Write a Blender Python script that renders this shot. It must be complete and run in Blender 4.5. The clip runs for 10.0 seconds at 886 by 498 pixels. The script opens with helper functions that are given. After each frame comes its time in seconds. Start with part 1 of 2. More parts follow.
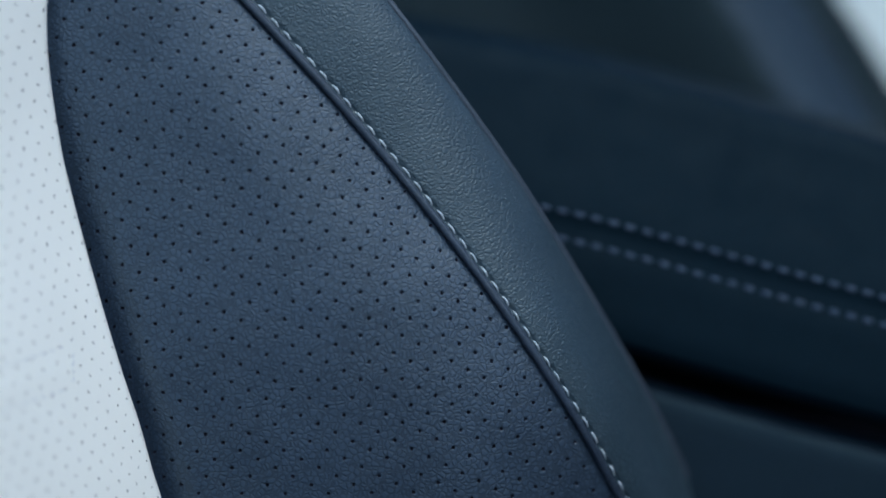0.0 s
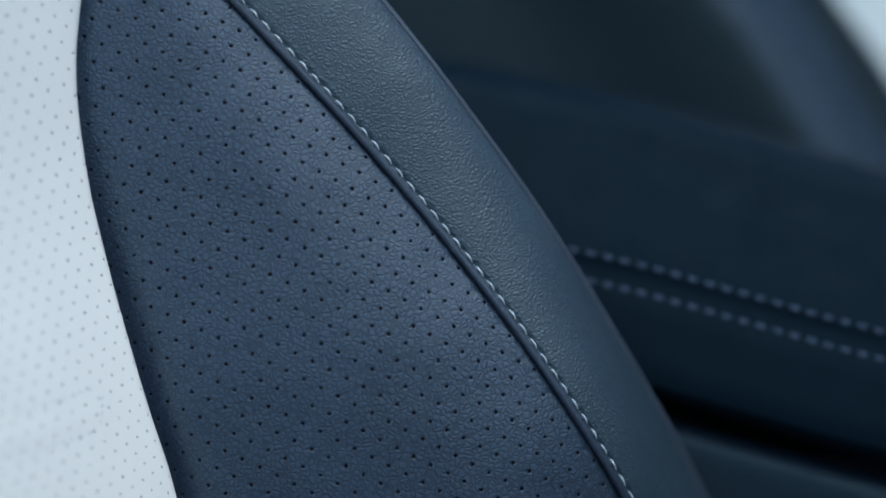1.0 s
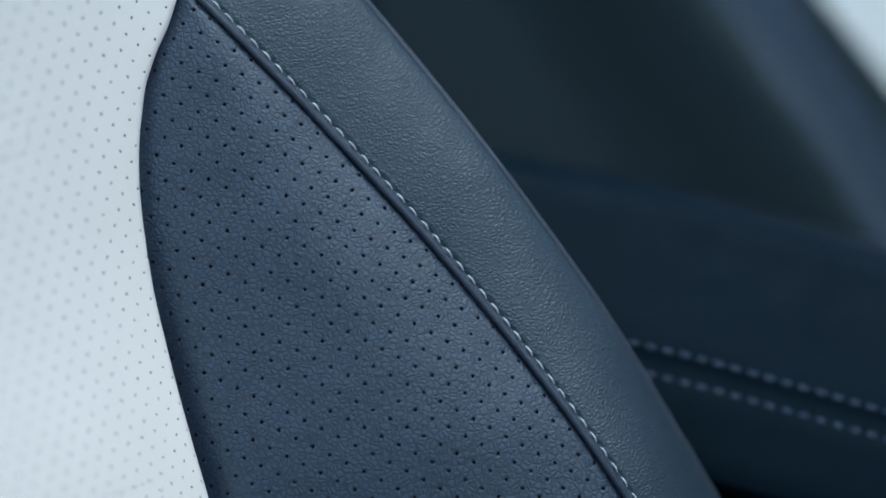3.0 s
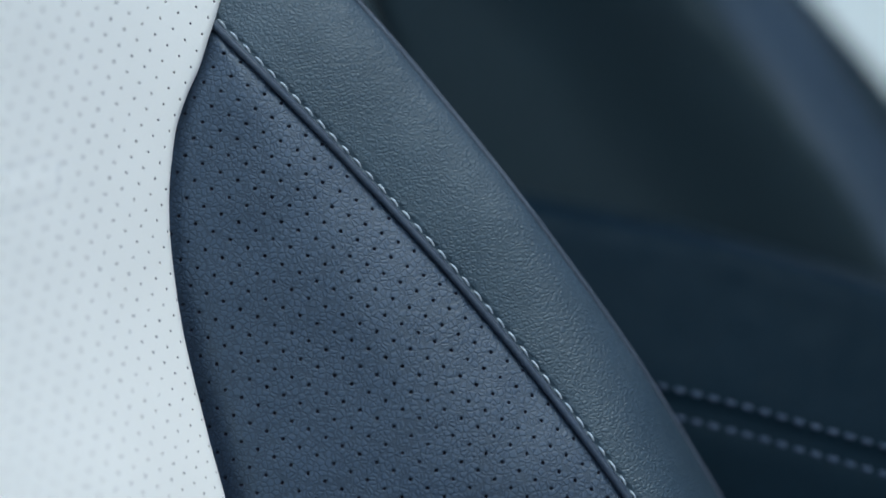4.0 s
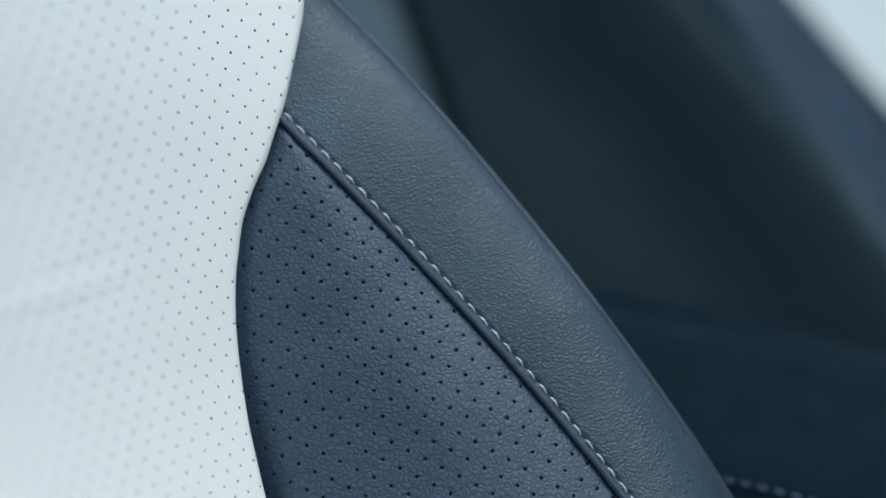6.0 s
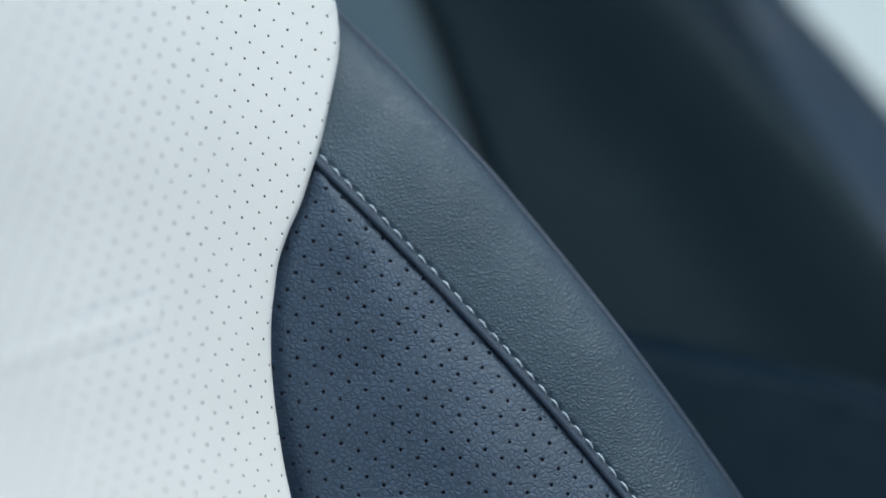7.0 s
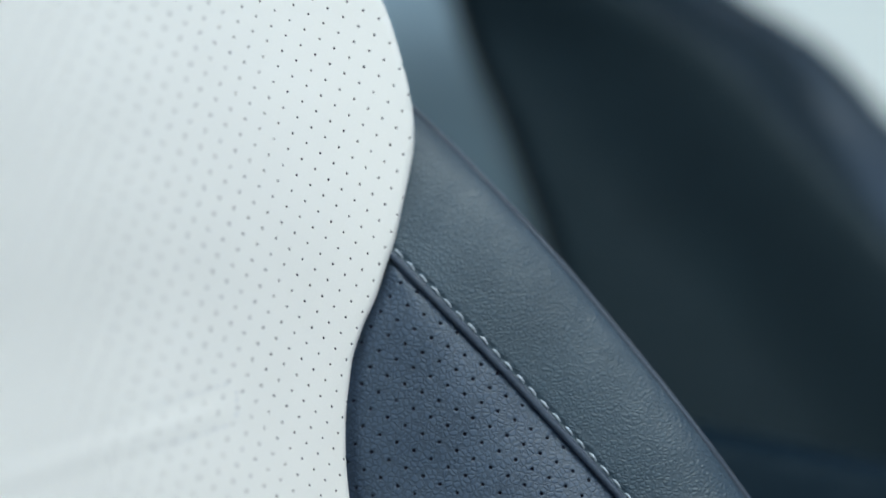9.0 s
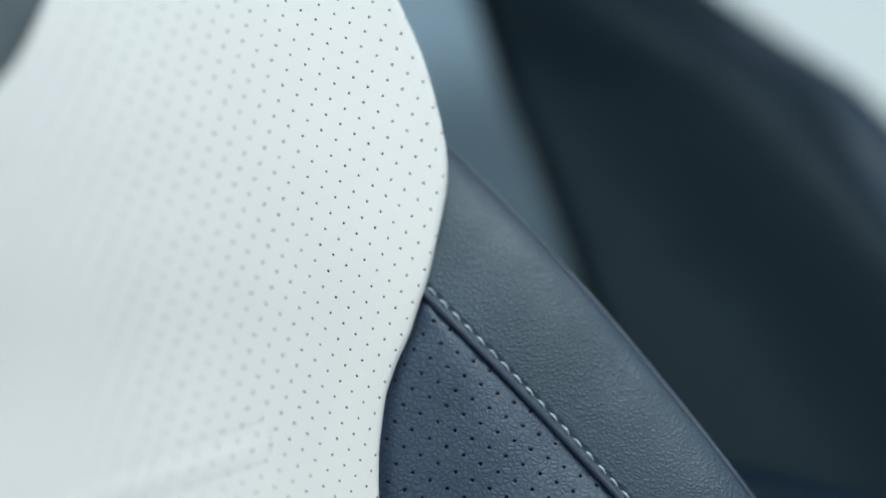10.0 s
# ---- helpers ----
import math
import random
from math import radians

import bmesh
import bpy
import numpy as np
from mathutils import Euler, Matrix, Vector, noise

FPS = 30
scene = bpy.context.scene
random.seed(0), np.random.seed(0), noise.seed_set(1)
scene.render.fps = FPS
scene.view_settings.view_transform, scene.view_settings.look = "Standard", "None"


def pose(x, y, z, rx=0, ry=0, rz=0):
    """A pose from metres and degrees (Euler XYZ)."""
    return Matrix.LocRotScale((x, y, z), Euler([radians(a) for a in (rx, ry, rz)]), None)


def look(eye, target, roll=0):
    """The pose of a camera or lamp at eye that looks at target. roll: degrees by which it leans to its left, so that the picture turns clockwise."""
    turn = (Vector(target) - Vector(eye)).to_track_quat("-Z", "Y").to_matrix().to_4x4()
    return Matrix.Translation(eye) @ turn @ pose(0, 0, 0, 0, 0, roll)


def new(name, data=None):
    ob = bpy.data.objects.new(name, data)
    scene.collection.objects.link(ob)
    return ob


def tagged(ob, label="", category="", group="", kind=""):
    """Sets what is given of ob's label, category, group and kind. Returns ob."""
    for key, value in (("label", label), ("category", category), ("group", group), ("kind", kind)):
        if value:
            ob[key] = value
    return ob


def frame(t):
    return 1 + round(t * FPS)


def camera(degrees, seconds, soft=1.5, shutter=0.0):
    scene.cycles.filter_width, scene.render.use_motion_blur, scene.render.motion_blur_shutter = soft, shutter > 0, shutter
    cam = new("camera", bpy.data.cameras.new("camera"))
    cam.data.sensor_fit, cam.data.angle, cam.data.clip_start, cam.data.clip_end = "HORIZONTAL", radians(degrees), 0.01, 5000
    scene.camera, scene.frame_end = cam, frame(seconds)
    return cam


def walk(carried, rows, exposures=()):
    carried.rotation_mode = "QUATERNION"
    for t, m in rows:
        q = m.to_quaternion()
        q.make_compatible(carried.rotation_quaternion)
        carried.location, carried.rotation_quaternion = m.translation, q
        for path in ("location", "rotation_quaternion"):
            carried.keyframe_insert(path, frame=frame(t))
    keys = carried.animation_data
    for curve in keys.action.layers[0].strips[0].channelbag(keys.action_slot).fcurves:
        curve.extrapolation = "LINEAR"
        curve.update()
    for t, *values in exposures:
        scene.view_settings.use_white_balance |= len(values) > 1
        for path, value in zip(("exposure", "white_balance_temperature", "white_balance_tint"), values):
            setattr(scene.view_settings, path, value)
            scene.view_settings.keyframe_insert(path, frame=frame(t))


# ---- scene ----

# A car seat seen close up from an open door: white perforated centre, dark perforated
# bolster, smooth outer bolster with a top-stitched seam; the second seat and the console behind.
EYE = Vector((0.0, -0.80, 0.90))        # the tripod head
STAND = 800.0                            # millimetres from the eye to the plane of the bolster

cam = camera(16.23, 10.0, soft=1.7)
ROWS = [
    (0.0, 90.000, 0.000, 0.000),
    (0.5, 90.360, -0.013, 0.239),
    (1.0, 90.782, -0.037, 0.517),
    (1.5, 91.214, -0.117, 0.796),
    (2.0, 91.692, -0.142, 1.100),
    (2.5, 92.106, -0.192, 1.361),
    (4.0, 93.283, -0.335, 2.159),
    (4.5, 93.704, -0.390, 2.422),
    (5.0, 94.156, -0.373, 2.735),
    (5.5, 94.584, -0.468, 3.036),
    (7.0, 95.735, -0.585, 3.987),
    (7.5, 96.139, -0.667, 4.300),
    (8.0, 96.593, -0.729, 4.628),
    (8.5, 97.006, -0.774, 4.960),
    (9.0, 97.442, -0.804, 5.332),
    (9.5, 97.816, -0.877, 5.647),
    (10.0, 98.128, -0.945, 5.925),
]
DRAW_BACK = 0.001                        # metres a second by which the camera eases away from the seat
walk(cam, [(t, pose(EYE.x, EYE.y - DRAW_BACK * t, EYE.z, rx, ry, rz)) for t, rx, ry, rz in ROWS],
     exposures=[(0.0, -0.09, 5600, 4), (2.5, -0.03, 5730, 4), (5.5, 0.07, 5950, 4), (7.5, 0.13, 6120, 4), (10.0, 0.20, 6270, 3)])
cam.data.dof.use_dof = True
cam.data.dof.focus_distance = 0.8085
cam.data.dof.aperture_fstop = 2.6

# ---- light ----
world = bpy.data.worlds.new("overcast")
scene.world = world
world.use_nodes = True
wn = world.node_tree.nodes
sky = wn.new("ShaderNodeTexSky")
sky.sky_type = "NISHITA"
sky.sun_disc = False
sky.sun_elevation = radians(52)
sky.sun_rotation = radians(150)
sky.air_density, sky.dust_density, sky.ozone_density = 1.0, 3.0, 1.0
world.node_tree.links.new(sky.outputs[0], wn["Background"].inputs[0])
wn["Background"].inputs[1].default_value = 0.19

sun = new("sun", bpy.data.lights.new("sun", "SUN"))
sun.data.energy = 0.8
sun.data.angle = radians(60)
sun.data.color = (1.0, 0.98, 0.95)
sun.matrix_world = look((0.25, -1.9, 3.9), (0, 0, 0.9))


# ---- materials ----
def material(name):
    m = bpy.data.materials.new(name)
    m.use_nodes = True
    return m, m.node_tree.nodes, m.node_tree.links, m.node_tree.nodes["Principled BSDF"]


def node(nodes, kind, **sets):
    n = nodes.new(kind)
    for key, value in sets.items():
        n.inputs[key.replace("_", " ")].default_value = value
    return n


def math_node(nodes, links, op, a, b=None):
    n = nodes.new("ShaderNodeMath")
    n.operation = op
    for slot, v in ((0, a), (1, b)):
        if v is None:
            continue
        if isinstance(v, (int, float)):
            n.inputs[slot].default_value = v
        else:
            links.new(v, n.inputs[slot])
    return n.outputs[0]


def ramp(nodes, links, source, low, high, a=0.0, b=1.0, soft=False):
    n = nodes.new("ShaderNodeMapRange")
    n.interpolation_type = "SMOOTHSTEP" if soft else "LINEAR"
    links.new(source, n.inputs[0])
    for i, v in enumerate((low, high, a, b), 1):
        n.inputs[i].default_value = v
    return n.outputs[0]


def leather(name, colour, grain_mm=1.5, height=0.12, rough=0.45, tone=0.08, specular=0.5, valley=0.2, creases=0.35, fine=0.2, lumps=0.2, valley_shade=0.25, stretch=1.0, tint=(0.76, 0.92, 1.0)):
    """Embossed automotive leather: rounded pebbles of uneven size, narrow valleys with shade painted in, longer
    creases, pores, uneven tone.
    """
    m, nodes, links, bsdf = material(name)
    geo = nodes.new("ShaderNodeTexCoord")
    scaled = nodes.new("ShaderNodeMapping")
    scaled.inputs["Rotation"].default_value = (0.0, radians(-38), 0.0)
    scaled.inputs["Scale"].default_value = (1.0, 1.0, stretch)
    links.new(geo.outputs["Object"], scaled.inputs["Vector"])

    def warped(scale, amount):
        """The coordinates pulled about by a noise, so that no cell edge runs straight."""
        n = node(nodes, "ShaderNodeTexNoise", Scale=scale, Detail=2.0)
        links.new(scaled.outputs[0], n.inputs["Vector"])
        v = nodes.new("ShaderNodeVectorMath")
        v.operation = "MULTIPLY_ADD"
        links.new(n.outputs["Color"], v.inputs[0])
        v.inputs[1].default_value = (amount, amount, amount)
        links.new(scaled.outputs[0], v.inputs[2])
        return v.outputs[0]

    def cells(size_mm, edge, place):
        """Rounded cells of that size: 0 in the valley, 1 on the crown."""
        v = node(nodes, "ShaderNodeTexVoronoi", Scale=1000.0 / size_mm)
        v.feature = "DISTANCE_TO_EDGE"
        links.new(place, v.inputs["Vector"])
        return ramp(nodes, links, v.outputs["Distance"], 0.0, edge, soft=True)

    near = warped(650.0 / grain_mm, 0.0007 * grain_mm)
    wide = warped(120.0, 0.006)
    pebble = cells(grain_mm, valley, near)
    small = cells(grain_mm * 0.52, 0.3, near)
    crease = cells(grain_mm * 2.6, 0.13, near)
    patch = node(nodes, "ShaderNodeTexNoise", Scale=110.0, Detail=3.0)
    links.new(wide, patch.inputs["Vector"])
    deep = ramp(nodes, links, patch.outputs["Fac"], 0.32, 0.68, 0.55, 1.0)
    lump = node(nodes, "ShaderNodeTexNoise", Scale=420.0 / grain_mm, Detail=2.0)
    links.new(scaled.outputs[0], lump.inputs["Vector"])
    h = math_node(nodes, links, "MULTIPLY", pebble, deep)
    h = math_node(nodes, links, "ADD", h, math_node(nodes, links, "MULTIPLY", small, fine))
    h = math_node(nodes, links, "ADD", h, math_node(nodes, links, "MULTIPLY", crease, creases))
    h = math_node(nodes, links, "ADD", h, math_node(nodes, links, "MULTIPLY", lump.outputs["Fac"], lumps))
    bump = node(nodes, "ShaderNodeBump", Strength=1.0, Distance=height / 1000.0)
    links.new(h, bump.inputs["Height"])
    links.new(bump.outputs[0], bsdf.inputs["Normal"])
    stain = node(nodes, "ShaderNodeTexNoise", Scale=35.0, Detail=4.0)
    links.new(wide, stain.inputs["Vector"])
    shade = ramp(nodes, links, stain.outputs["Fac"], 0.3, 0.7, 1.0 - tone, 1.0 + tone)
    # valleys of the grain painted darker, as the shade that lies in them
    valley_tone = math_node(nodes, links, "MULTIPLY", shade, ramp(nodes, links, pebble, 0.0, 0.8, 1.0 - valley_shade, 1.0))
    mix = nodes.new("ShaderNodeVectorMath")
    mix.operation = "SCALE"
    mix.inputs[0].default_value = colour
    links.new(valley_tone, mix.inputs["Scale"])
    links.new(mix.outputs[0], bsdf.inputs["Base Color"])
    links.new(ramp(nodes, links, patch.outputs["Fac"], 0.3, 0.7, rough - 0.05, rough + 0.07), bsdf.inputs["Roughness"])
    bsdf.inputs["Specular IOR Level"].default_value = specular
    bsdf.inputs["Specular Tint"].default_value = (*tint, 1.0)
    return m


def plain(name, colour, rough=0.6, tone=0.1, scale=8.0, bump_mm=0.0, metal=0.0):
    m, nodes, links, bsdf = material(name)
    geo = nodes.new("ShaderNodeTexCoord")
    n = node(nodes, "ShaderNodeTexNoise", Scale=scale, Detail=5.0)
    links.new(geo.outputs["Object"], n.inputs["Vector"])
    mix = nodes.new("ShaderNodeVectorMath"); mix.operation = "SCALE"
    mix.inputs[0].default_value = colour
    links.new(ramp(nodes, links, n.outputs["Fac"], 0.3, 0.7, 1 - tone, 1 + tone), mix.inputs["Scale"])
    links.new(mix.outputs[0], bsdf.inputs["Base Color"])
    bsdf.inputs["Roughness"].default_value = rough
    bsdf.inputs["Metallic"].default_value = metal
    if bump_mm:
        b = node(nodes, "ShaderNodeBump", Strength=1.0, Distance=bump_mm / 1000)
        links.new(n.outputs["Fac"], b.inputs["Height"])
        links.new(b.outputs[0], bsdf.inputs["Normal"])
    return m


WHITE = leather("white_leather", (0.80, 0.845, 0.815), 0.9, 0.018, 0.62, 0.015, 0.3, valley_shade=0.015, creases=0.2)
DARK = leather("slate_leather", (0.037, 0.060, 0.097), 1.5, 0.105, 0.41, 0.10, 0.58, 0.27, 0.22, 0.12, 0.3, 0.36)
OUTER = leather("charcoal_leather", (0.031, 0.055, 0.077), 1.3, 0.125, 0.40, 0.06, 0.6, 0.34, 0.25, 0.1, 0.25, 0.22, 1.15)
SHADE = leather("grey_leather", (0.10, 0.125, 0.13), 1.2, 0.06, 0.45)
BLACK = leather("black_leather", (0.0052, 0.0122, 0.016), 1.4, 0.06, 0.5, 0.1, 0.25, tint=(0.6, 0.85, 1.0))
# lighter leather whose colour stands for the sheen on the far bolster
SHEEN = leather("far_sheen_leather", (0.020, 0.037, 0.058), 1.5, 0.06, 0.5, 0.1, 0.3)
PIPING = leather("piping_leather", (0.034, 0.050, 0.080), 1.3, 0.05, 0.42, 0.08)
CONSOLE = leather("navy_leather", (0.003, 0.0105, 0.0185), 1.4, 0.04, 0.62, 0.06, 0.12, tint=(0.6, 0.85, 1.0))
PANEL = leather("side_panel_leather", (0.005, 0.0105, 0.020), 1.4, 0.04, 0.5, 0.06, 0.25, tint=(0.5, 0.85, 1.0))
WELT = leather("welt_leather", (0.052, 0.068, 0.094), 1.0, 0.05, 0.4)
FOAM = plain("dark_foam", (0.012, 0.016, 0.034), 0.9)
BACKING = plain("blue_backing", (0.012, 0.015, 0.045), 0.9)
THREAD = plain("pale_thread", (0.43, 0.52, 0.58), 0.55, 0.12, 900.0, 0.05)
THREAD_DIM = plain("navy_thread", (0.048, 0.080, 0.135), 0.7, 0.12, 900.0, 0.05)
THREAD_BLUE = plain("slate_thread", (0.42, 0.49, 0.58), 0.6, 0.12, 900.0, 0.05)
TRIM = plain("grey_trim", (0.195, 0.285, 0.325), 0.5, 0.3, 9.0, 0.1)
ROOF_SLAB = plain("roof_slab_cloth", (0.45, 0.47, 0.48), 0.9, 0.05, 60.0, 0.2)
CARPET = plain("carpet", (0.03, 0.03, 0.035), 0.95, 0.25, 300.0, 1.0)
WALL = plain("white_wall", (0.62, 0.71, 0.70), 0.8, 0.03, 1.5, 0.3)
GROUND = plain("concrete_floor", (0.10, 0.10, 0.10), 0.7, 0.12, 2.0, 0.5)


# ---- helpers for shape ----
def spot(x, z, y):
    """A place from millimetres across and up in the bolster's plane, as seen from the eye, and its depth behind that plane."""
    k = (STAND + y) / STAND
    return Vector((x * k / 1000, y / 1000, EYE.z + z * k / 1000))


def smooth(a, b, x):
    t = min(1.0, max(0.0, (x - a) / (b - a)))
    return t * t * (3 - 2 * t)


def curve_through(pairs):
    """A smooth function through a few (place, value) pairs."""
    xs = [p[0] for p in pairs]
    ys = [p[1] for p in pairs]
    n = len(xs)
    slope = [0.0] * n
    for i in range(n):
        a, b = max(0, i - 1), min(n - 1, i + 1)
        slope[i] = (ys[b] - ys[a]) / (xs[b] - xs[a])

    def f(x):
        if x <= xs[0]:
            return ys[0] + slope[0] * (x - xs[0])
        if x >= xs[-1]:
            return ys[-1] + slope[-1] * (x - xs[-1])
        i = max(k for k in range(n - 1) if xs[k] <= x)
        h = xs[i + 1] - xs[i]
        t = (x - xs[i]) / h
        return ((2 * t ** 3 - 3 * t * t + 1) * ys[i] + (t ** 3 - 2 * t * t + t) * h * slope[i]
                + (-2 * t ** 3 + 3 * t * t) * ys[i + 1] + (t ** 3 - t * t) * h * slope[i + 1])
    return f


def mesh_part(name, verts, faces, mats, parent=None, label="", slots=None, flat=False):
    """One mesh object under a thing; its points are given in the world."""
    base = parent_place(parent)
    me = bpy.data.meshes.new(name)
    me.from_pydata([tuple(v - base) for v in verts], [], faces)
    for m in mats if isinstance(mats, (list, tuple)) else [mats]:
        me.materials.append(m)
    me.polygons.foreach_set("use_smooth", [not flat] * len(me.polygons))
    if slots:
        me.polygons.foreach_set("material_index", slots)
    me.update()
    ob = new(name, me)
    ob.parent = parent
    if label:
        tagged(ob, label)
    return ob


def parent_place(parent):
    place = Vector((0, 0, 0))
    while parent is not None:
        place += parent.location
        parent = parent.parent
    return place


def thing(name, place, label, category, group="", kind=""):
    ob = new(name)
    ob.location = place
    return tagged(ob, label, category, group, kind)


def grid(name, f, nu, nv, mats, parent=None, label="", thick=0.0):
    """A sheet f(a, b) for a, b in 0..1; thick closes it with a back and rims (metres along y)."""
    verts, faces = [], []
    for j in range(nv + 1):
        for i in range(nu + 1):
            verts.append(f(i / nu, j / nv))
    row = nu + 1
    for j in range(nv):
        for i in range(nu):
            a = j * row + i
            faces.append((a, a + 1, a + row + 1, a + row))
    if thick:
        n = len(verts)
        verts += [v + Vector((0, thick, 0)) for v in verts]
        for q in list(faces):
            faces.append(tuple(n + k for k in reversed(q)))
        rim = ([i for i in range(row)] + [j * row + nu for j in range(1, nv + 1)]
               + [nv * row + i for i in range(nu - 1, -1, -1)] + [j * row for j in range(nv - 1, 0, -1)])
        for a, b in zip(rim, rim[1:] + rim[:1]):
            faces.append((b, a, n + a, n + b))
    return mesh_part(name, verts, faces, mats, parent, label)


def tube(name, points, radius, mat, parent=None, label="", sides=10):
    verts, faces = [], []
    n = len(points)
    for i, p in enumerate(points):
        d = (points[min(i + 1, n - 1)] - points[max(i - 1, 0)]).normalized()
        u = d.cross(Vector((0, 1, 0))).normalized()
        w = d.cross(u)
        r = radius(i / (n - 1)) if callable(radius) else radius
        verts += [p + r * (math.cos(2 * math.pi * k / sides) * u + math.sin(2 * math.pi * k / sides) * w) for k in range(sides)]
    for i in range(n - 1):
        for k in range(sides):
            a, b = i * sides + k, i * sides + (k + 1) % sides
            faces.append((a, b, b + sides, a + sides))
    faces.append(tuple(reversed(range(sides))))
    faces.append(tuple(range((n - 1) * sides, n * sides)))
    return mesh_part(name, verts, faces, mat, parent, label)


def box(name, lo, hi, mat, parent=None, label="", bevel=0.004):
    bm = bmesh.new()
    bmesh.ops.create_cube(bm, size=1.0)
    lo, hi = Vector(lo), Vector(hi)
    for v in bm.verts:
        v.co = Vector(((lo[i] + hi[i]) / 2 + v.co[i] * (hi[i] - lo[i]) for i in range(3))) - parent_place(parent)
    if bevel:
        bmesh.ops.bevel(bm, geom=list(bm.edges), offset=bevel, segments=3 if bevel < 0.03 else 8, affect="EDGES", profile=0.5)
    me = bpy.data.meshes.new(name)
    bm.to_mesh(me)
    bm.free()
    me.materials.append(mat)
    if bevel >= 0.03:
        me.polygons.foreach_set("use_smooth", [True] * len(me.polygons))
    ob = new(name, me)
    ob.parent = parent
    if label:
        tagged(ob, label)
    return ob


def perforated(name, f, drape, span, keep, pierced, hole_mm, mats, parent, label):
    """A leather sheet f(x, z) punched on a square lattice, which the hide carries as drape(a, b): every pierced cell has a round hole with a wall and a dark backing."""
    verts, faces, slots, seen = [], [], [], {}
    pitch = 5.0

    def at(a, b):
        return f(*drape(a, b))

    def corner(ia, ib):
        key = (ia, ib)
        if key not in seen:
            seen[key] = len(verts)
            verts.append(at(ia / 4, ib / 4))
        return seen[key]

    ring = [(k, -2) for k in range(-2, 2)] + [(2, k) for k in range(-2, 2)] + [(k, 2) for k in range(2, -2, -1)] + [(-2, k) for k in range(2, -2, -1)]
    for i in range(span[0], span[1]):
        for j in range(span[2], span[3]):
            x, z = drape(i, j)
            if not keep(x, z):
                continue
            if not pierced(x, z):
                for a in range(-2, 2):
                    for b in range(-2, 2):
                        faces.append((corner(4 * i + a, 4 * j + b), corner(4 * i + a + 1, 4 * j + b),
                                      corner(4 * i + a + 1, 4 * j + b + 1), corner(4 * i + a, 4 * j + b + 1)))
                        slots.append(0)
                continue
            rnd = random.Random(i * 977 + j)
            ca, cb = i + rnd.uniform(-0.012, 0.012), j + rnd.uniform(-0.012, 0.012)
            r0 = hole_mm / 2 / pitch * rnd.uniform(0.93, 1.07)
            outer = [corner(4 * i + a, 4 * j + b) for a, b in ring]
            angles = [math.atan2(b, a) for a, b in ring]
            p0 = at(ca, cb)
            nrm = (at(ca + 0.05, cb) - p0).cross(at(ca, cb + 0.05) - p0).normalized()
            if nrm.y > 0:
                nrm = -nrm
            loops = [outer]
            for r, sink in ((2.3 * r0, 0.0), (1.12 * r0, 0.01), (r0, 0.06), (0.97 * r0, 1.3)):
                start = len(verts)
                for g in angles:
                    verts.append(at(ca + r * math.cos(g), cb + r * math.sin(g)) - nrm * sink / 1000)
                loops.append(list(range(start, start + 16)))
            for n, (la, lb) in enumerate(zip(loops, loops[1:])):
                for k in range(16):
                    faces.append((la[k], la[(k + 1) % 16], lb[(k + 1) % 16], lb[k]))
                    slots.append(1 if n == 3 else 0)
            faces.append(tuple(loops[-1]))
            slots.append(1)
    return mesh_part(name, verts, faces, mats, parent, label, slots)


def draped(cx, cz):
    """A smooth pull of the lattice over the padding: a polynomial in twenties of holes."""
    n = next(k for k in range(1, 6) if (k + 1) * (k + 2) // 2 == len(cx))
    powers = [(i, j) for i in range(n + 1) for j in range(n + 1 - i)]

    def f(a, b):
        terms = [(a / 20) ** i * (b / 20) ** j for i, j in powers]
        return sum(c * t for c, t in zip(cx, terms)), sum(c * t for c, t in zip(cz, terms))
    return f


# ---- the near seat ----
# the outline of the white centre, the seam of the bolster and its outer edge (millimetres)
white_edge = curve_through([(-110, -56.6), (-60, -73.8), (-45, -78.1), (-30, -83.1), (-6, -90.2), (10, -94.5), (23, -97.7), (30, -99), (36, -100), (43, -101),
                            (50, -101.7), (57, -102), (63, -101.9), (70, -101.3), (77.6, -100.3), (86, -97.6), (93, -94.6), (100.5, -92.3), (108, -89.9), (117, -87.9),
                            (124, -86.6), (132.6, -85.2), (138.7, -85.1), (146.4, -86.1), (154, -87.9), (162, -90.2), (169.7, -92.8), (177.6, -96.3), (185.4, -100.2), (215, -121)])
SEAM = [(-135.2, 147.4, -111.0, 168.6), (-111.4, 123.9, -86.9, 146.0), (-89.3, 102.0, -67.3, 126.9), (-67.2, 79.9, -44.9, 102.7), (-41.4, 52.7, -19.1, 71.6),
        (-24.5, 33.9, -2.1, 49.4), (-4.5, 9.9, 18.5, 20.5), (14.2, -14.7, 36.0, -7.8), (32.5, -42.1, 53.6, -38.4), (44.7, -63.9, 65.2, -62.6), (58.3, -90.0, 76.6, -88.2)]
seam_x = [curve_through([(i, p[k]) for i, p in enumerate(SEAM)]) for k in range(4)]
seam_at_z = curve_through([(p[1], p[0]) for p in reversed(SEAM)])


PITCH = 4.62
lengths, last, run = [0.0], None, 0.0
for i in range(2001):
    p = Vector((seam_x[0](i / 200), seam_x[1](i / 200), 0))
    if last is not None:
        run += (p - last).length
        lengths.append(run)
    last = p


def seam_param(s):
    lo, hi = 0, 2000
    while hi - lo > 1:
        mid = (lo + hi) // 2
        lo, hi = (mid, hi) if lengths[mid] <= s else (lo, mid)
    return (lo + (s - lengths[lo]) / max(1e-6, lengths[hi] - lengths[lo])) / 200


def seam_length(k):
    i = min(1999, max(0, int(k * 200)))
    return lengths[i] + (k * 200 - i) * (lengths[i + 1] - lengths[i])


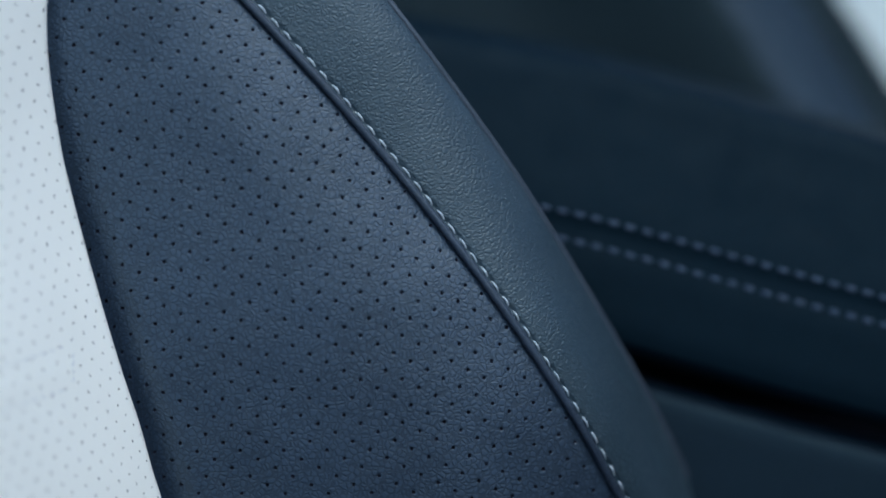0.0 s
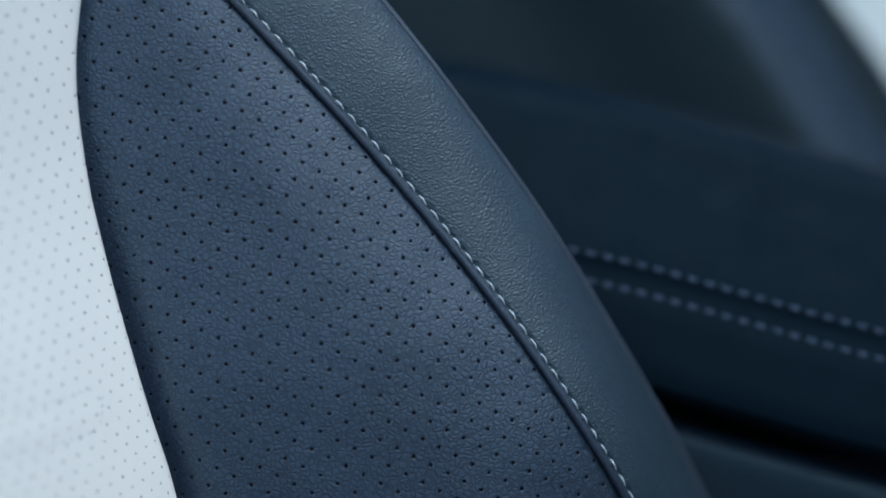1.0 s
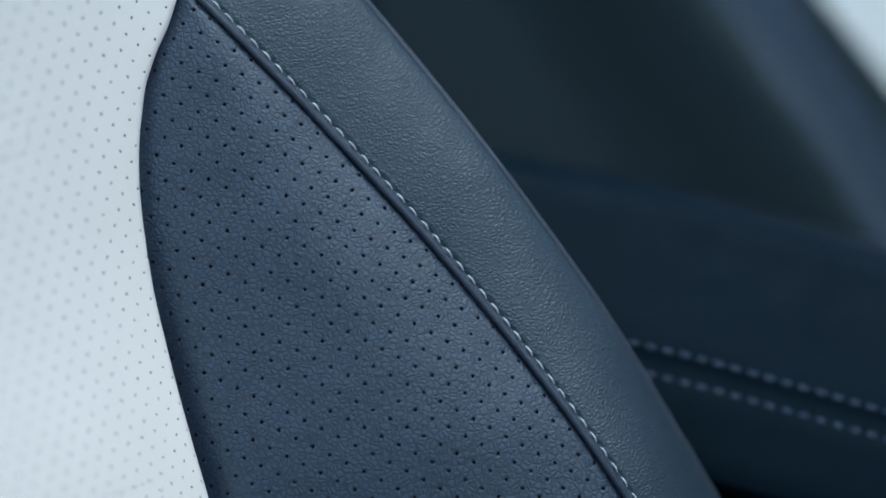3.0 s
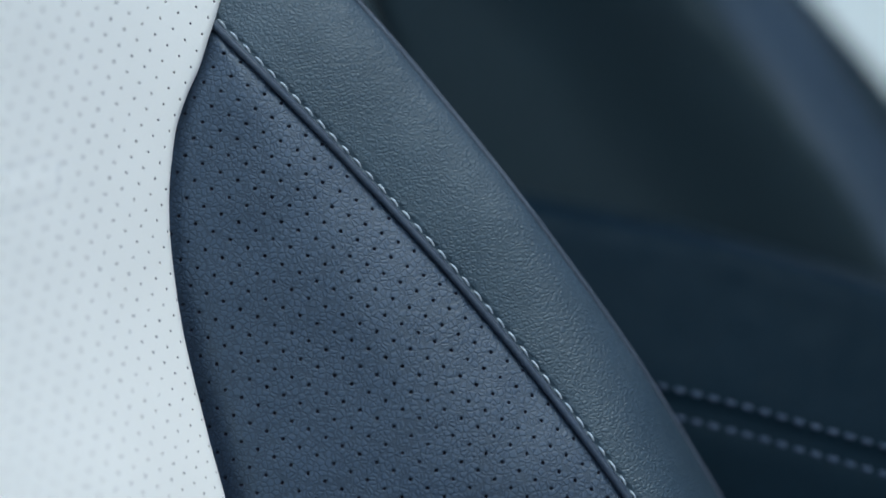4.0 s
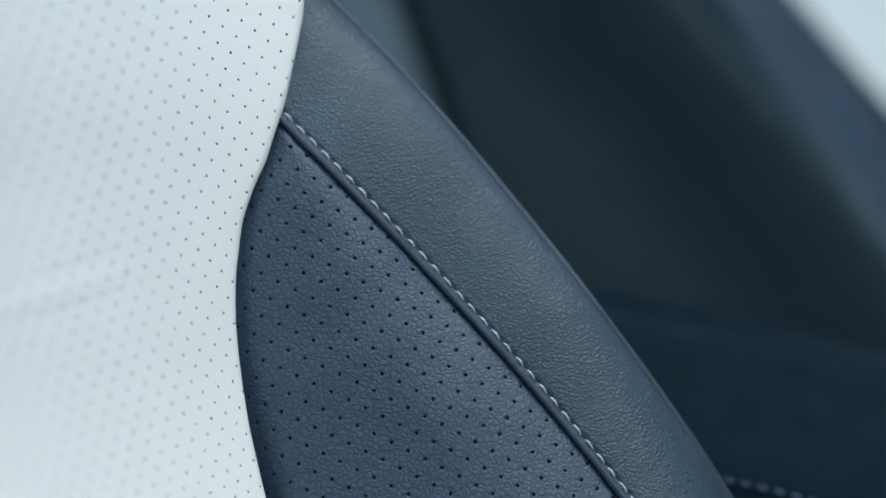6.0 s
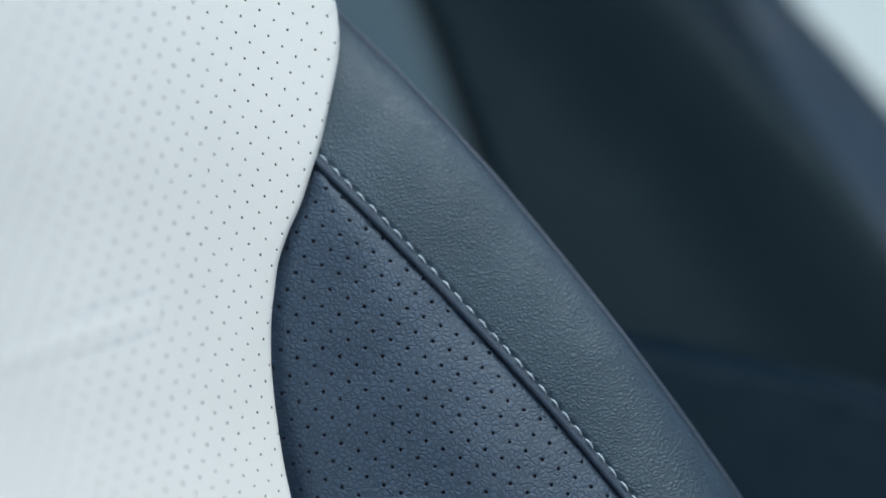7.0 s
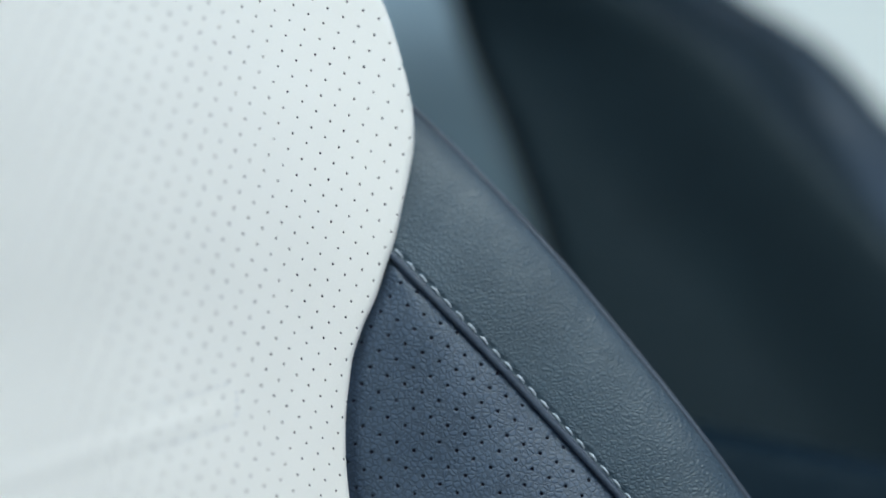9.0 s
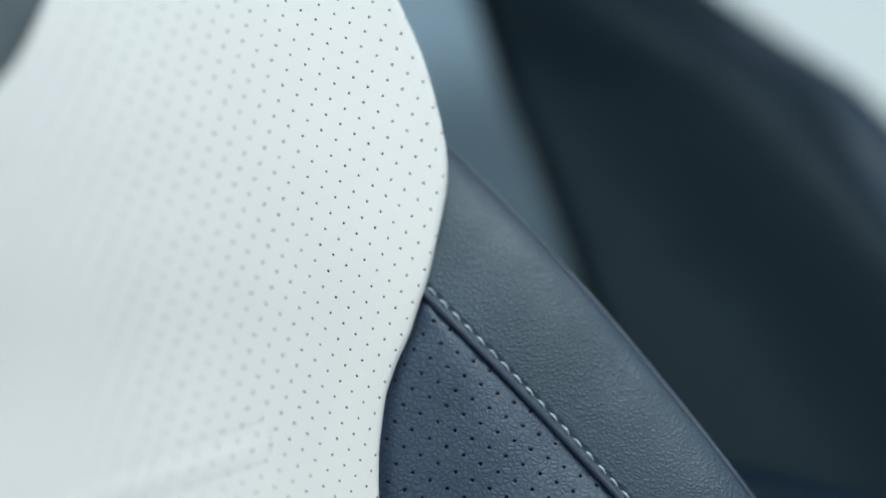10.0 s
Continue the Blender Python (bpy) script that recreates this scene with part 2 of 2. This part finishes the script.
# where, across, the white centre comes level with the bolster
level_x = curve_through([(-110, -55), (-64, -71), (-35, -80.5), (0, -90), (30, -95.2), (60, -98.7), (85, -101.4), (110, -104.2), (130, -106.6), (145, -108.6), (160, -111.4), (180, -116), (215, -126)])


def centre_depth(d, z):
    """Depth of the white centre d millimetres in from its outline: it leans towards the door."""
    lean_out = 0.9 - 0.55 * smooth(40, 95, z)
    q = level_x(z) - white_edge(z) + d
    return 3 - 6.2 * smooth(30, 125, z) - 0.0005 * max(0.0, z) ** 2 + 0.0018 * min(0.0, z) ** 2 - 0.5 * (1.12 + lean_out) * q - 0.5 * (1.12 - lean_out) * (math.sqrt(q * q + 300) - 12)


def base_depth(x, z):
    plane = 3 + 0.06 * (x + 60) + 0.03 * z - 0.0006 * max(0.0, z) ** 2 + 0.003 * max(0.0, z - 100) ** 2 + 0.0022 * min(0.0, z) ** 2 + 0.0035 * min(0.0, z + 10) ** 2 * smooth(0, 60, x)
    edge = white_edge(z)
    short = centre_depth(0.9, z) + 2.4 - (plane - 0.06 * (x - edge))
    return plane + 0.5 * (short + math.sqrt(short * short + 4)) * smooth(28, -2, x - edge)


def insert_point(x, z):
    """The dark perforated panel: crowned between the white centre and the seam, sunk at both."""
    left, right = white_edge(z), seam_at_z(z)
    width = max(6.0, right - left)
    tau = min(1.0, max(0.0, (x - left) / width))
    crown = min(5.5, 0.07 * width) * math.sin(math.pi * tau ** 1.4)
    to_seam = 0.72 * (right - x)
    sink = 1.8 * smooth(1.3, -0.3, to_seam) + 3.2 * smooth(4.0, -5.0, x - left) + 5 * smooth(0, -8, to_seam) + 6.0 * smooth(10, -3, x - left) * smooth(70, -10, z)
    ripple = 0.35 * noise.noise(Vector((x * 0.06, z * 0.06, 3.0)))
    return spot(x, z, base_depth(x, z) - crown + sink + ripple)


ROLL, TURN0 = 3.0, 0.806
SLACK = 0.72 * ROLL * TURN0 - ROLL * (1 - math.cos(TURN0))   # leather taken up by the rolled edge


def white_point(u, z):
    """The white centre: leans towards the door, rolls away at its outline, with two short pleats."""
    p = white_edge(z) - u + SLACK
    p1 = 0.72 * ROLL * TURN0
    e0 = ROLL * (1 - math.cos(TURN0))
    if p > p1:
        e = p - p1 + e0
        y = centre_depth(e, z)
    else:
        phi = max(-1.2, TURN0 - (p1 - p) / (0.72 * ROLL))
        e = ROLL * (1 - math.cos(phi))
        y = centre_depth(e0, z) + ROLL * (math.sin(TURN0) - math.sin(phi))
    x = white_edge(z) - e
    for px, pz in ((-131.0, 64.5), (-95.0, -31.0)):
        along = px - x
        across = z - (pz - 0.33 * along)
        band = smooth(-1.5, 3.0, along)
        y += band * (0.12 * math.exp(-((across - 5.0) / 2.6) ** 2) + 0.12 * math.exp(-((across + 5.0) / 2.6) ** 2) - 0.20 * math.exp(-(across / 3.2) ** 2))
    y += 0.25 * noise.noise(Vector((x * 0.02, z * 0.02, 8.0)))
    return spot(x, z, y)


def outer_point(k, w):
    """The smooth outer bolster: a folded lip at the seam, a full crown, then away over the edge."""
    sx, sz, ex, ez = (f(k) for f in seam_x)
    cross = math.hypot(ex - sx, ez - sz)
    d = w * cross
    x, z = sx + (ex - sx) * w, sz + (ez - sz) * w
    y = base_depth(sx, sz)
    lip = -1.7 * math.sqrt(max(0.0, 1 - (1 - min(1.0, max(0.0, d / 1.0))) ** 2)) + 1.0
    dip = (0.42 - 0.26 * math.cos(2 * math.pi * (seam_length(k) - 3) / PITCH)) * math.exp(-((d - 2.4) / 0.65) ** 2)
    crown = -0.6 * math.sin(math.pi * w)
    away = (2.5 + 4 * smooth(6, 2, k)) * w + 28 * smooth(4, 9, k) * w * w + 6.5 * (1 - math.sqrt(max(0.0, 1 - w ** 6)))
    ripple = 0.3 * noise.noise(Vector((x * 0.05, z * 0.05, 5.0)))
    return spot(x, z, y + lip + dip + crown + away + ripple)


seat = thing("car_seat", (0.0, 0.02, 0.0), "white and slate leather car seat with perforated panels and pale top-stitching", "car seat")

DARK_DRAPE = draped((-93.016, -40.903, 10.965, 1.384, 1.714, 91.059, -12.427, -53.341, 8.201, 1.800, 37.142, 23.786, -9.522, -17.241, 4.142),
                    (57.040, -91.481, -16.846, 14.008, -2.396, -41.811, 14.524, 2.505, 1.779, -2.238, -8.988, -6.031, -1.509, 4.661, 0.954))
WHITE_DRAPE = draped((-118.113, -21.479, -6.984, -0.013, 3.711, -1.041, 78.791, -12.751, 24.526, -8.253, -0.005, -6.750, -37.374, 27.132, -5.377, -2.682, 7.566, -1.966, -2.146, -2.004, 1.438),
                     (152.668, -84.728, -2.530, 5.792, -4.752, 1.222, -53.341, -7.766, 16.998, -10.165, 1.732, 0.417, -14.136, 17.253, -5.018, -1.720, -1.365, 1.868, 2.459, -2.233, 0.189))
perforated("bolster_insert", insert_point, DARK_DRAPE, (-9, 37, -12, 22),
           lambda x, z: -84 < z < 130 and white_edge(z) - 8 < x < seam_at_z(z) + 4 and x < 80,
           lambda x, z: white_edge(z) - 1 < x < seam_at_z(z) - 1.2, 0.94, [DARK, FOAM], seat, "slate blue perforated leather")

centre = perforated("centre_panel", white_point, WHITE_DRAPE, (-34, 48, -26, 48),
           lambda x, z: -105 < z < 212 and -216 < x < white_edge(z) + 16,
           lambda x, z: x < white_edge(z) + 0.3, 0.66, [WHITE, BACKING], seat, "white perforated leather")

outer = grid("outer_bolster", lambda a, b: outer_point(b * 10, (1 - (1 - a) ** 1.6) if a > 0 else 0.0), 90, 480, OUTER, seat, "smooth charcoal leather")

# stitches along the fold
def seam_spot(s, d, lift):
    k = seam_param(s)
    sx, sz, ex, ez = (f(k) for f in seam_x)
    return outer_point(k, d / math.hypot(ex - sx, ez - sz)) - Vector((0, lift / 1000, 0))


rng = random.Random(4)
for i in range(int(run / PITCH) - 1):
    s = 3 + i * PITCH + rng.uniform(-0.12, 0.12)
    half = 1.85 + rng.uniform(-0.12, 0.12)
    pts = []
    for j in range(9):
        t = -1 + j / 4
        pts.append(seam_spot(s + t * half, 2.25 - 0.12 * t + 0.4 * (1 - t * t), 0.30 - 0.65 * t * t))
    tube("stitch", pts, lambda a: 0.00027 * (0.55 + 0.45 * math.sin(math.pi * a)), THREAD, outer, "" if i else "pale grey thread", 8)

def cord(k):
    sx, sz, ex, ez = (f(k) for f in seam_x)
    return outer_point(k, 0.85 / math.hypot(ex - sx, ez - sz)) + Vector((0, 0.00045, 0))


tube("piping", [cord(k / 48) for k in range(0, 481)], lambda a: 0.00102 + 0.00005 * noise.noise(Vector((a * 90, 0, 2))), PIPING, seat, "slate leather piping along the seam", 14)
tube("edge_piping", [outer_point(k / 16, 0.972) + Vector((0.0, 0.0003, 0)) for k in range(0, 161)], 0.0009, WELT, seat, "thin charcoal leather welt")


def flank_point(a, b):
    """The side of the backrest behind the welt, wrapped round to the rear shell."""
    sx, sz, ex, ez = (f(b * 10) for f in seam_x)
    rim = outer_point(b * 10, 0.985).y * 1000
    tuck = 1.2 + 9 * a
    return spot(ex - tuck * 0.8, ez - tuck * 0.6, rim + 1 + 110 * a ** 1.3)


grid("flank", flank_point, 14, 60, OUTER, seat, "charcoal leather side of the backrest")


def shoulder_point(a, b):
    edge = curve_through([(150, -230), (157, -213.5), (162.4, -207.3), (166.4, -203.8), (172.6, -200.1), (178.9, -197.4), (184.4, -195.2), (215, -186)])
    z = 150 + 62 * b
    x = edge(z) - 30 * a
    p = white_point(x + 0.0, z)
    return p - Vector((0, 0.003 * math.sqrt(min(1.0, a * 8)) - 0.001, 0))


grid("shoulder_panel", shoulder_point, 16, 30, SHADE, seat, "grey leather shoulder", 0.006)

# the short rows of stitches that hold each pleat of the white centre
for px, pz in ((-131.0, 64.5), (-95.0, -31.0)):
    row = [(-2.5 - 2.3 * i, 5.6 - 0.33 * 2.3 * i) for i in range(9)] + [(0.6, 3.4 - 2.0 * i) for i in range(4)] + [(-2.5 - 2.3 * i, -5.6 - 0.33 * 2.3 * i) for i in range(9)]
    for n, (dx, dz) in enumerate(row):
        turn = (1.0, 0.33) if not 9 <= n < 13 else (0.1, 1.0)
        pts = [white_point(px + dx + t * 0.5 * turn[0] - SLACK, pz + dz + t * 0.5 * turn[1]) - Vector((0, 0.00005 - 0.0002 * t * t, 0)) for t in (-1, -0.4, 0.4, 1)]
        tube("stitch", pts, 0.00015, THREAD_BLUE, centre, "" if n else "fine slate blue thread", 6)

# body of the seat behind its cover
box("seat_shell", (-0.34, 0.06, 0.30), (-0.13, 0.16, 1.04), FOAM, seat, "dark rear shell", 0.045)
box("seat_base", (-0.34, -0.10, 0.0), (0.04, 0.20, 0.30), FOAM, seat, "dark seat base", 0.02)
box("backrest_core", (-0.33, 0.03, 0.45), (-0.025, 0.065, 0.80), DARK, seat, "slate leather lower backrest", 0.015)
box("cushion", (-0.34, -0.32, 0.30), (0.08, 0.20, 0.50), DARK, seat, "slate leather seat cushion", 0.07)


# ---- the second seat ----
seat_two = thing("car_seat", (0.05, 0.30, 0.0), "black leather front seat behind the console", "car seat")
back_left = curve_through([(-120, 34), (60, -31), (110, -49), (123, -54), (138, -59.6), (153, -66.2), (168.4, -71.9), (183.8, -77.1), (230, -95)])
back_right = curve_through([(-120, 188), (0, 137), (41.6, 112.5), (64, 98.5), (94, 76), (110.6, 62), (123, 51.3), (135.2, 41), (143.7, 33), (149.2, 29), (152.5, 25.8),
                            (157.3, 21.6), (160.3, 18.2), (163.7, 13.2), (167.5, 7.2), (170.3, 2.4), (175.4, -4.6), (183, -15.6), (205, -43), (230, -77)])


def back_point(a, b):
    z = -110 + 338 * b
    l, r = back_left(z) - 3, back_right(z)
    r += 4
    x = l + (r - l) * a
    inset = r - x
    y = 152 + 0.11 * max(0.0, z) + 14 * (1 - math.sqrt(max(0.0, 1 - (1 - min(1.0, (x - l) / 7)) ** 2)))
    y += 28 * smooth(33, 8, inset) * smooth(15, 60, z + 0.25 * x) - 8 * smooth(90, 30, inset)
    y += 12 * (1 - math.sqrt(max(0.0, 1 - (1 - min(1.0, inset / 4)) ** 2)))
    return spot(x, z, y)


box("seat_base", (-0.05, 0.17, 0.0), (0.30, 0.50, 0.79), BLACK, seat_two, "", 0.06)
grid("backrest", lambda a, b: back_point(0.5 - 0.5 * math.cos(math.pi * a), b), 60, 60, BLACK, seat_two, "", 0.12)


def sheen_point(a, b):
    """The sheen along the outer side of the far backrest, painted as a lighter soft roll that runs out under its
    shoulder.
    """
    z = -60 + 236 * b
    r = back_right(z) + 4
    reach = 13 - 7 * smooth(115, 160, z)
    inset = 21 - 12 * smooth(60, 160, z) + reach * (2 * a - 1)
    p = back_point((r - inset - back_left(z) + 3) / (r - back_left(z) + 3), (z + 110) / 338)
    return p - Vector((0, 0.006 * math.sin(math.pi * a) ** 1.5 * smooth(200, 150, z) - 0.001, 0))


grid("bolster_sheen", sheen_point, 20, 60, SHEEN, seat_two, "slate blue leather strip coloured as the sheen of the bolster", 0.006)


# ---- the console between ----
console = thing("centre_console", (0.10, 0.20, 0.0), "dark leather centre console with a double-stitched armrest", "centre console")


def swept(name, profile, x0, x1, slope, mat, parent, label=""):
    """A profile of (depth, height) millimetres carried along x with a gentle fall and bend."""
    def f(a, b):
        x = x0 + (x1 - x0) * a
        i = b * (len(profile) - 1)
        k = min(int(i), len(profile) - 2)
        t = i - k
        y = profile[k][0] * (1 - t) + profile[k + 1][0] * t
        z = profile[k][1] * (1 - t) + profile[k + 1][1] * t
        return spot(x, z + slope(x), y)
    return grid(name, f, 40, (len(profile) - 1) * 4, mat, parent, label)


fall = curve_through([(-20, 19.4), (27, 10.4), (46, 5.9), (68, -0.2), (90, -6.4), (114, -12.8), (170, -28.6)])


def arc(cy, cz, ry, rz, a0, a1, n=7):
    return [(cy + ry * math.sin(radians(a0 + (a1 - a0) * i / n)), cz + rz * math.cos(radians(a0 + (a1 - a0) * i / n))) for i in range(n + 1)]


armrest_profile = [(140, 42.6), (120, 43)] + arc(85, 36, 26, 7, 0, -70, 5) + [(55, 20), (51, 5), (50, 0.2), (50.4, -3.4), (50, -6.9), (49.5, -9), (49.5, -26), (50.5, -30), (54, -32.2), (68, -33), (115, -33)]
armrest = swept("armrest", armrest_profile, -20, 170, fall, CONSOLE, console, "dark navy leather armrest")
lower_profile = [(115, -36.8)] + arc(68, -43, 14, 6.2, 0, -90) + [(54, -60), (56, -110), (60, -160)]
swept("side_panel", lower_profile, -20, 170, fall, PANEL, console, "dark navy side panel")
for row_z in (0.2, -6.9):
    for i in range(36):
        x = 22 + i * 4.37
        pts = [spot(x + t * 1.0, row_z + fall(x + t * 1.0), 49.6 + 0.5 * t * t) for t in (-1, -0.5, 0, 0.5, 1)]
        tube("stitch", pts, 0.0006, THREAD_DIM, armrest, "" if i else "slate blue thread", 8)
box("console_core", (-0.02, 0.08, 0.0), (0.22, 0.145, 0.855), FOAM, console, "", 0.01)

# ---- the cabin ----
def rear_point(a, b):
    z = -421 + 660 * b
    return spot(-165 + 122 * a, z, 900 + 60 * math.sin(3 * a + 0.0105 * (z - 60)) + 90 * smooth(155, 212, z))


tagged(grid("rear_trim", rear_point, 40, 90, TRIM, None, "", 0.05),
       "blue grey rear door trim, out of focus", "door trim", kind="structure")
tagged(box("backdrop", (-3.0, 3.0, -0.1), (5.0, 3.1, 3.5), WALL, None, "", 0), "plain white wall beyond the windows", "wall", kind="structure")
tagged(box("floor", (-150.0, -150.0, -0.2), (150.0, 150.0, 0.0), GROUND, None, "", 0), "grey concrete floor under the car", "floor", kind="structure")
# unseen slab added to shade the far seat, cut short on the right for sun
tagged(box("roof", (-1.2, -0.02, 1.32), (0.05, 0.60, 1.38), ROOF_SLAB, None, "", 0.02), "pale unseen roof slab added to shade the far seat", "roof", kind="structure")
# out of view; raised to keep sky light from the right off the bolster
tagged(box("right_blocker", (0.58, -0.6, 0.0), (0.66, 2.3, 1.15), CARPET, None, "", 0.02), "dark unseen slab that blocks light from the far side", "door", kind="structure")
# unseen wall added to close the left side and hold sky light off the rear
tagged(box("wall_left", (-1.25, -0.02, 0.0), (-1.19, 0.95, 1.37), CARPET, None, "", 0.02), "dark unseen wall that closes the cabin and blocks sky on the left", "wall", kind="structure")
tagged(box("door_post", (-0.72, 0.52, 0.0), (-0.60, 0.60, 1.33), CARPET, None, "", 0.02), "dark door post under the roof", "post", kind="structure")
